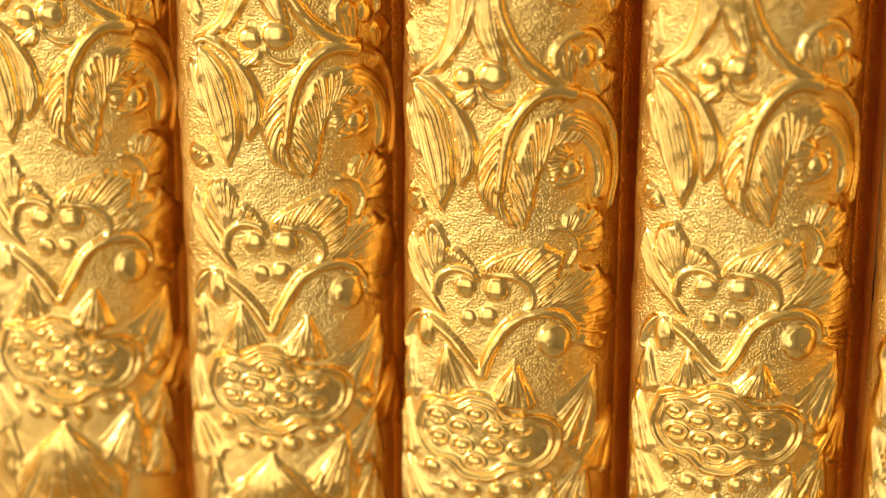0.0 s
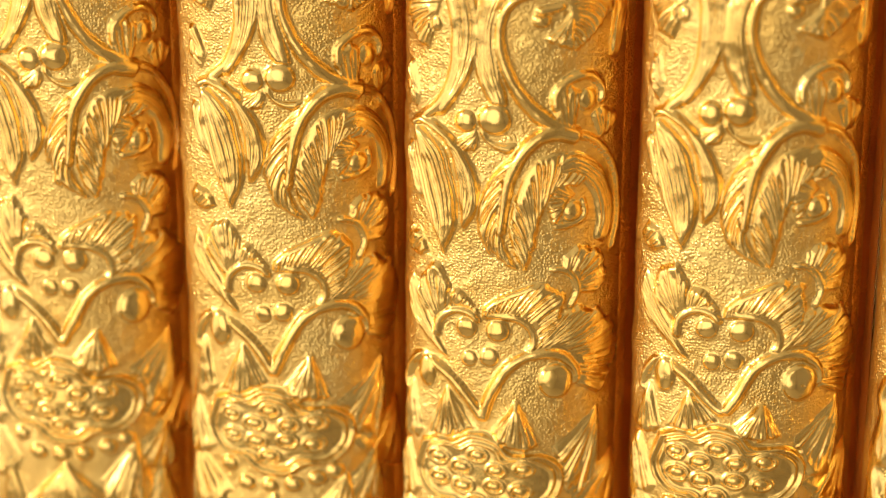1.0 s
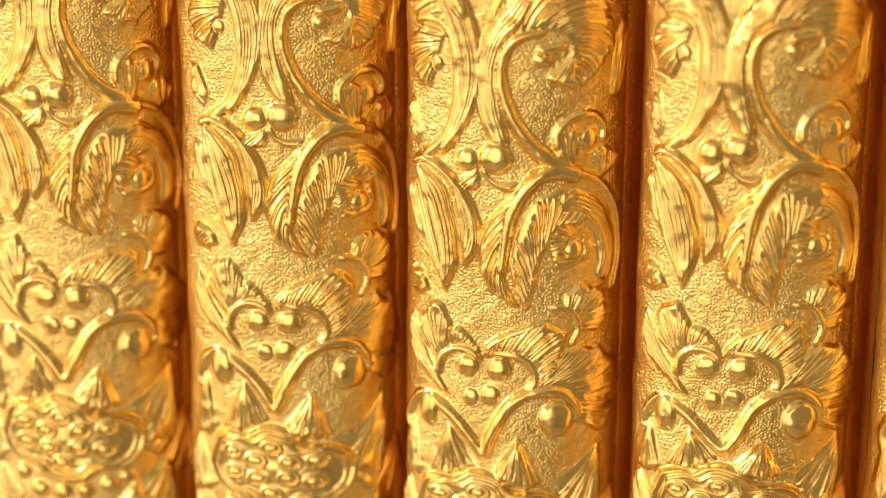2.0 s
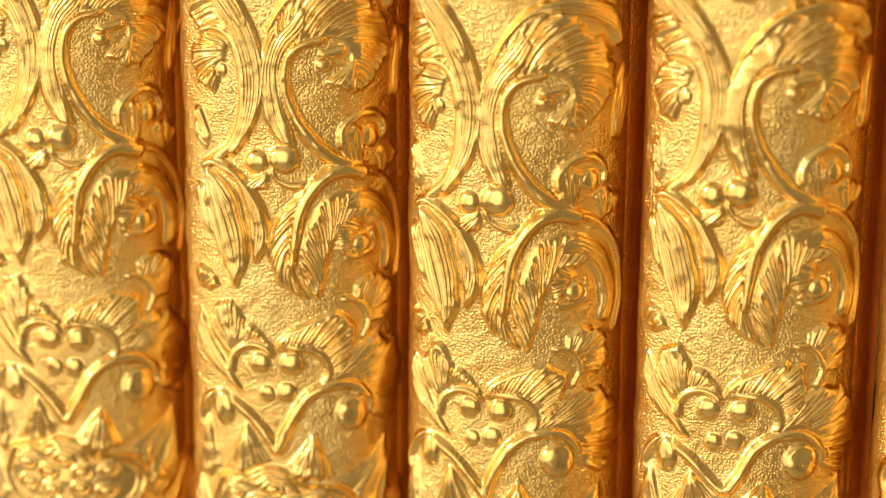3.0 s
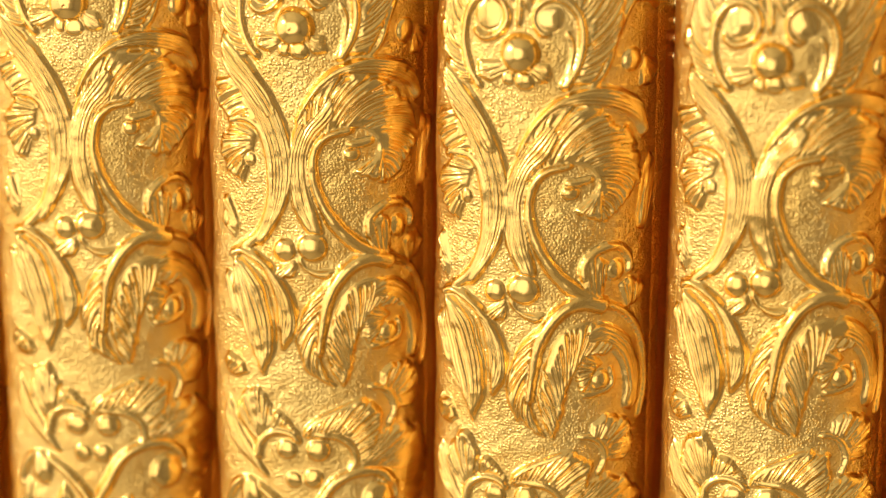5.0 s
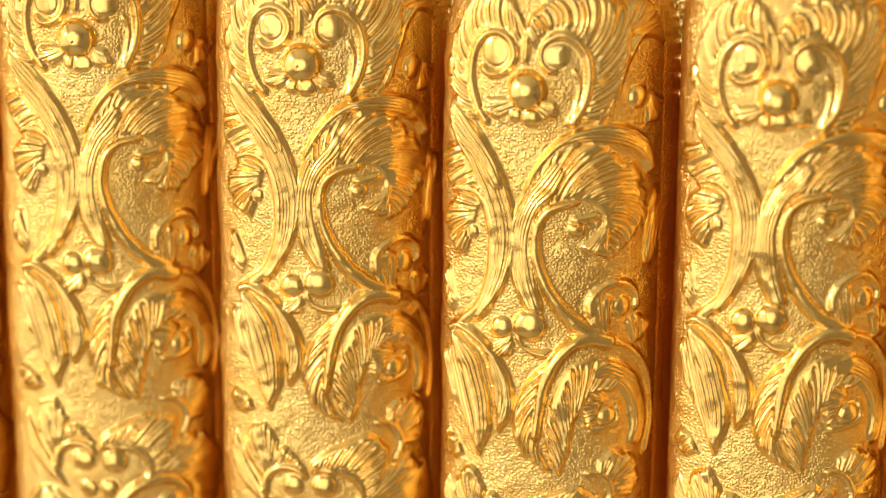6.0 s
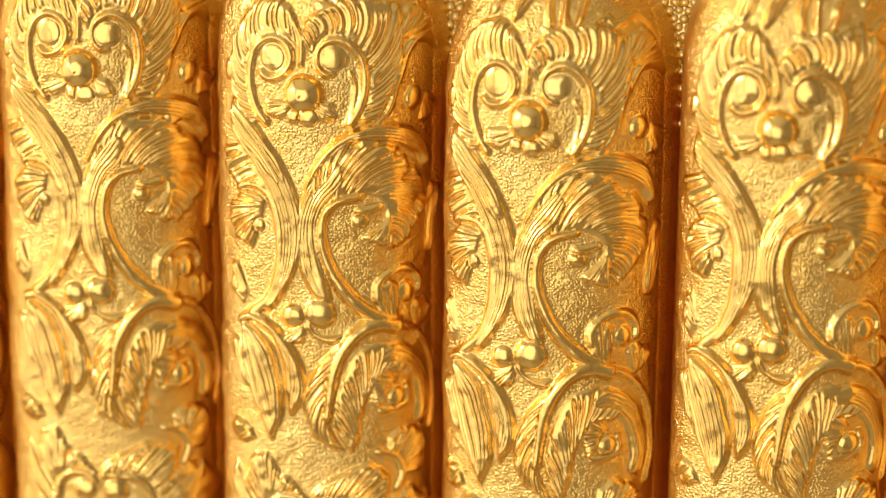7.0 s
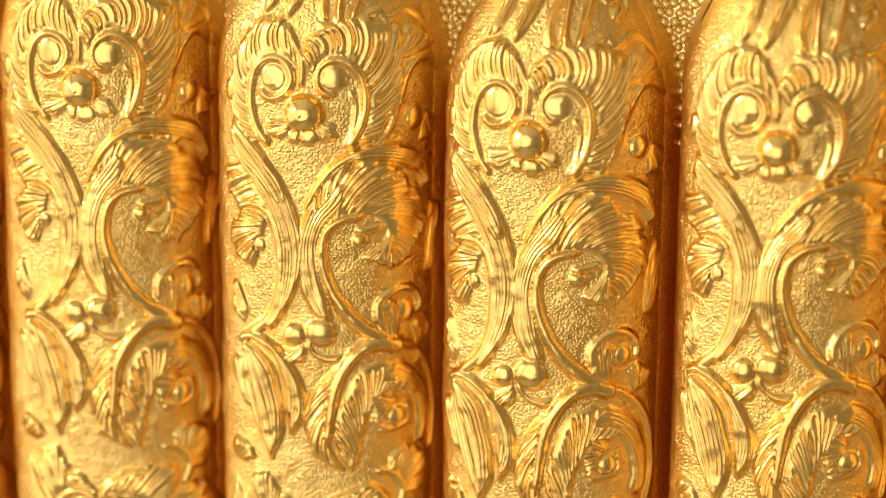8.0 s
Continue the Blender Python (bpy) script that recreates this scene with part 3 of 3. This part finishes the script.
    cord(sheet, "curl", [(7.59, 9.59), (8.29, 11.10), (7.83, 12.51), (6.81, 13.26), (5.66, 13.37)], r0=0.32, r1=0.25, h=0.4)
    # bow of two fans
    fan(sheet, "leaf", [(0.00, 8.93), (0.76, 9.01), (2.10, 9.33), (3.47, 8.97), (4.27, 7.99), (4.48, 6.44)], [(0.00, 9.34), (0.84, 10.45), (2.85, 11.51), (4.94, 12.20), (6.76, 10.83), (5.68, 7.25)], n=20, h=0.62, g=0.13, skew=0.06)
    cord(sheet, "curl", [(0.38, 9.28), (1.41, 9.28), (3.02, 9.06), (4.17, 8.15), (4.38, 6.70), (3.74, 5.93)], r0=0.38, r1=0.35, h=0.55)
    cord(sheet, "rib", [(0.09, 9.46), (1.39, 10.61), (3.21, 11.52), (4.67, 12.11)], r0=0.28, r1=0.28, h=0.6)
    knob(sheet, "bead", (1.33, 7.89), rx=1.05, ry=1.05, h=0.7)
    fan(sheet, "leaf", [(-4.25, 8.16), (-3.82, 8.77), (-3.30, 9.18)], [(-6.06, 10.16), (-5.41, 12.20), (-4.04, 13.03), (-2.80, 11.53)], n=9, h=0.65, g=0.13, skew=0)
    fan(sheet, "leaf", [(-3.20, 9.20), (-2.01, 9.81), (-0.57, 9.59)], [(-2.90, 11.00), (-1.82, 11.17), (-0.19, 9.22)], n=8, h=0.6, g=0.13, skew=0)
    cord(sheet, "curl", [(-4.14, 6.62), (-3.82, 8.35), (-2.50, 9.37), (-1.04, 9.22), (-0.23, 8.39)], r0=0.38, r1=0.3, h=0.55)
    knob(sheet, "bead", (-1.51, 7.82), rx=0.9, ry=0.9, h=0.55)
    knob(sheet, "bead", (-1.11, 5.07), rx=0.75, ry=0.8, h=0.42)
    knob(sheet, "bead", (0.69, 5.29), rx=0.85, ry=0.9, h=0.45)
    blade(sheet, "leaf", [(-6.99, 12.23), (-5.79, 9.78), (-4.36, 7.30), (-2.89, 5.00)], [(-7.63, 9.94), (-7.02, 8.08), (-5.42, 6.51), (-3.66, 5.11)], n=6, h=0.5, g=0.12)
    # crossed stems
    fan(sheet, "leaf", [(3.75, 5.67), (5.22, 6.40), (6.96, 6.07), (8.13, 4.47), (8.28, 2.61)], [(6.51, 9.02), (9.11, 9.50), (11.83, 7.49), (12.82, 4.41), (10.52, 1.24)], n=21, h=0.6, g=0.13, skew=0)
    cord(sheet, "stem", [(-0.02, -0.57), (0.91, 2.28), (2.47, 4.81), (4.44, 5.87), (6.57, 5.71), (7.81, 4.38), (7.96, 2.78)], r0=0.45, r1=0.5, h=0.75)
    cord(sheet, "stem", [(0.17, -0.55), (-1.29, 1.48), (-3.09, 3.40), (-5.05, 4.41), (-6.53, 3.95), (-7.47, 2.11), (-7.07, 0.67)], r0=0.48, r1=0.4, h=0.7)
    knob(sheet, "bead", (6.37, 3.23), rx=1.55, ry=1.65, h=1)
    knob(sheet, "bead", (-5.17, 3.32), rx=0.95, ry=1.55, h=0.8)
    # petals round the pod
    fan(sheet, "petal", [(-3.24, 1.78), (-3.03, 2.14), (-2.83, 1.86)], [(-4.94, -2.79), (-2.61, -2.46), (-0.30, -1.67)], n=8, h=0.6, g=0.13, skew=0, ends=1)
    fan(sheet, "petal", [(2.65, 0.84), (2.93, 1.33), (3.26, 0.86)], [(0.47, -2.16), (2.70, -2.87), (4.89, -2.66)], n=10, h=0.95, g=0.15, skew=0, ends=1)
    fan(sheet, "petal", [(10.16, -0.25), (10.42, 0.04), (10.72, -0.48)], [(5.86, -3.27), (7.32, -6.16), (11.18, -8.44)], n=9, h=0.6, g=0.13, skew=0, ends=1)
    fan(sheet, "petal", [(12.50, -5.13), (12.95, -4.88), (13.42, -5.63)], [(7.34, -7.36), (9.67, -9.57), (14.50, -11.82)], n=8, h=0.5, g=0.12, skew=0, ends=1)
    fan(sheet, "petal", [(-7.06, 1.74), (-6.79, 2.06), (-6.54, 1.72)], [(-8.48, -3.71), (-6.73, -3.51), (-5.56, -2.66)], n=6, h=0.6, g=0.13, skew=0, ends=1)
    fan(sheet, "petal", [(-8.49, -4.54), (-7.77, -3.94), (-7.30, -4.17)], [(-9.35, -10.22), (-7.13, -9.43), (-5.84, -8.09)], n=6, h=0.6, g=0.13, skew=0, ends=1)
    fan(sheet, "petal", [(9.03, -8.95), (9.32, -8.48), (9.65, -9.13)], [(4.70, -11.98), (6.94, -13.05), (10.92, -13.89)], n=9, h=0.6, g=0.13, skew=0, ends=1)
    fan(sheet, "petal", [(-8.60, -9.28), (-7.82, -8.58), (-7.13, -8.71)], [(-9.35, -14.72), (-5.72, -13.58), (-4.36, -12.14)], n=7, h=0.6, g=0.13, skew=0, ends=1)
    # seed pod
    pod(sheet, "seed_pod", [(-5.37, -3.25), (-3.81, -2.60), (-2.56, -2.77), (-0.88, -1.85), (1.33, -2.22), (2.66, -3.51), (5.29, -3.65), (6.99, -5.14), (6.83, -7.27), (5.13, -8.83), (2.77, -9.02), (1.01, -10.04), (-1.33, -9.93), (-2.96, -8.70), (-4.95, -8.23), (-6.12, -6.11)], [(-3.81, -4.49), (-0.29, -3.86), (-1.75, -5.21), (1.35, -5.11), (3.66, -4.88), (-3.65, -6.45), (-1.54, -6.90), (1.18, -6.64), (3.45, -6.93), (-0.36, -8.25)])
    knob(sheet, "bead", (-4.36, -9.59), rx=0.75, ry=0.7, h=0.6)
    knob(sheet, "bead", (-2.69, -11.17), rx=0.75, ry=0.7, h=0.6)
    knob(sheet, "bead", (-0.58, -11.24), rx=0.75, ry=0.7, h=0.6)
    knob(sheet, "bead", (1.60, -11.07), rx=0.75, ry=0.7, h=0.6)
    knob(sheet, "bead", (3.73, -10.42), rx=0.75, ry=0.7, h=0.6)
    knob(sheet, "bead", (5.49, -9.84), rx=0.75, ry=0.7, h=0.6)
    # foot petals
    fan(sheet, "petal", [(-0.63, -12.72), (-0.16, -12.05), (0.27, -12.62)], [(-4.50, -16.28), (-5.53, -19.22), (-3.69, -22.04), (-0.46, -22.43), (3.13, -21.34), (4.96, -18.25), (3.72, -15.36)], n=26, h=1, g=0.2, skew=0, ends=1)
    fan(sheet, "petal", [(5.98, -10.57), (6.30, -10.24), (6.61, -10.86)], [(2.67, -14.14), (4.59, -16.23), (8.36, -16.48)], n=10, h=0.75, g=0.13, skew=0, ends=1)
    fan(sheet, "petal", [(-5.84, -12.79), (-5.64, -12.40), (-5.42, -12.90)], [(-6.91, -17.66), (-5.44, -18.33), (-3.85, -16.82)], n=7, h=0.6, g=0.13, skew=0, ends=1)
    fan(sheet, "petal", [(8.71, -13.77), (9.04, -13.43), (9.44, -14.14)], [(5.59, -16.93), (7.74, -18.28), (11.40, -19.11)], n=8, h=0.6, g=0.13, skew=0, ends=1)


FINISH = {"": GROUND_GOLD, "leaf": LEAF_GOLD, "stem": LEAF_GOLD, "bead": BEAD_GOLD}


def gold_bar(index, label):
    sheet = Sheet(index)
    thing = tagged(new("gold_bar"), label, "ornament", "row of embossed gold bars")
    emboss(sheet)
    sheet.soften(0.08)
    shape = sheet.height.shape
    plain = 0.7 * np.clip((sheet.s - 11.5) / 1.2, 0, 1)[None]
    lumps = 0.035 * noise(sheet.rng, shape, 4) + 0.018 * noise(sheet.rng, shape, 3) + 0.09 * noise(sheet.rng, shape, 6)
    sheet.height += (lumps * (1 - plain) * np.clip((sheet.v - sheet.v[0]) / 9, 0, 1)[:, None]).astype(np.float32)
    verts, normals = sheet.places()
    rows, cols = shape
    corner = (np.arange(rows - 1)[:, None] * cols + np.arange(cols - 1)[None]).ravel()
    quads = np.stack([corner, corner + 1, corner + cols + 1, corner + cols], 1)
    owner = sheet.owner.ravel()[quads].max(axis=1)
    verts, normals = verts.reshape(-1, 3), normals.reshape(-1, 3)
    made = {}
    for part, (name, words, kind, within) in enumerate(sheet.parts):
        mine = quads[owner == part]
        if len(mine) < 6:
            continue
        used, local = np.unique(mine, return_inverse=True)
        ob = quad_mesh(name, verts[used], local.reshape(-1, 4), FINISH[kind], normals[used])
        ob.parent = made[within] if within in made else thing
        made[part] = ob
        if words:
            tagged(ob, words)
    # the flanks, plain and tinted red for bounced light, down to the panel
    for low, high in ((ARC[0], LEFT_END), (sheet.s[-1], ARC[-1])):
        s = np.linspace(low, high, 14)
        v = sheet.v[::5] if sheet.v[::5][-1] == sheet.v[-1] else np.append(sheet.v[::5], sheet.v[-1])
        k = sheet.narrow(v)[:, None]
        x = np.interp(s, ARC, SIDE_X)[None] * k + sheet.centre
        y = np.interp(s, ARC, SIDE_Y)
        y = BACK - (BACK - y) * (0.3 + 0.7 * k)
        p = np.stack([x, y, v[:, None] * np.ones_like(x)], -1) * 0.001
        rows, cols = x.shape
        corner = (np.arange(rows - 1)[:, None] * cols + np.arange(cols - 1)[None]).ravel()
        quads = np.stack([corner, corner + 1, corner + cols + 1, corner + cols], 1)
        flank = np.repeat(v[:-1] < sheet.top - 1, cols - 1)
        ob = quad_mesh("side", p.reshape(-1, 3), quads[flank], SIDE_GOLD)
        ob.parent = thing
        tagged(ob, "smooth gold side of the bar, tinted red for bounced light")
        quad_mesh("shoulder", p.reshape(-1, 3), quads[~flank], GROUND_GOLD).parent = thing


LABELS = [
    "yellow gold bar embossed with leaf scrolls, mostly hidden beside the row",
    "rounded gold bar embossed with lotus pod, scrolls and small pearl",
    "narrow gold bar with embossed acanthus leaves and smooth round pearl",
    "broad gold bar with crisp embossed scrolls, berries and lotus pod",
    "wide gold bar with embossed leaf scrolls and a bulging pearl",
    "gold bar with embossed petals, half hidden at the row's end",
]
for number, words in enumerate(LABELS):
    gold_bar(number, words)

# ---- granulated gold panel behind the bars ----
panel = slab("backdrop_panel", (-0.09, 0.001 * BACK, -0.13), (0.07, 0.001 * BACK + 0.014, 0.13), GRAIN_GOLD, "gold panel covered with fine round granules behind the bars", "panel")


def granule_mesh():
    turn = [2 * math.pi * n / 10 for n in range(10)]
    verts, rows = [], ((0.43, 0.02), (0.41, -0.2), (0.31, -0.36), (0.15, -0.45))
    for r, y in rows:
        verts += [(r * math.cos(a), y, r * math.sin(a)) for a in turn]
    faces = grid_faces(4, 10, True)
    verts.append((0, -0.48, 0))
    faces += [(30 + n, 30 + (n + 1) % 10, 40) for n in range(10)]
    return np.array(verts) * 0.001, faces


grain_verts, grain_faces = granule_mesh()
grain = bpy.data.meshes.new("granule")
grain.from_pydata(grain_verts.tolist(), [], grain_faces)
grain.polygons.foreach_set("use_smooth", [True] * len(grain.polygons))
grain.materials.append(GRAIN_GOLD)
rng = np.random.default_rng(7)
many_verts, many_faces, near = [], [], 0
SPACING = 0.84
for row in range(24):
    for column in range(185):
        x = -80 + SPACING * (column + 0.5 * (row % 2)) + rng.normal(0, 0.04)
        z = 44 + SPACING * 0.88 * row + rng.normal(0, 0.04)
        size = rng.uniform(0.93, 1.1)
        seam = min(abs(x + 10 - PITCH * n) for n in range(-3, 4))
        if -52 < x < 14 and near < 300 and seam < 3.4 and 46 < z < 58:
            ob = new("granule", grain)
            ob.matrix_world = Matrix.LocRotScale((x * 0.001, 0.001 * BACK, z * 0.001), Euler((0, rng.uniform(0, 6), 0)), (size, size, size))
            ob.parent = panel
            near += 1
        elif seam < 9:
            start = len(many_verts)
            many_verts += (grain_verts * size + (x * 0.001, 0.001 * BACK, z * 0.001)).tolist()
            many_faces += [tuple(start + i for i in f) for f in grain_faces]
rest = mesh_object("granules", many_verts, many_faces, GRAIN_GOLD)
rest.parent = panel
tagged(rest, "fine gold granules in staggered rows", kind="stuff")
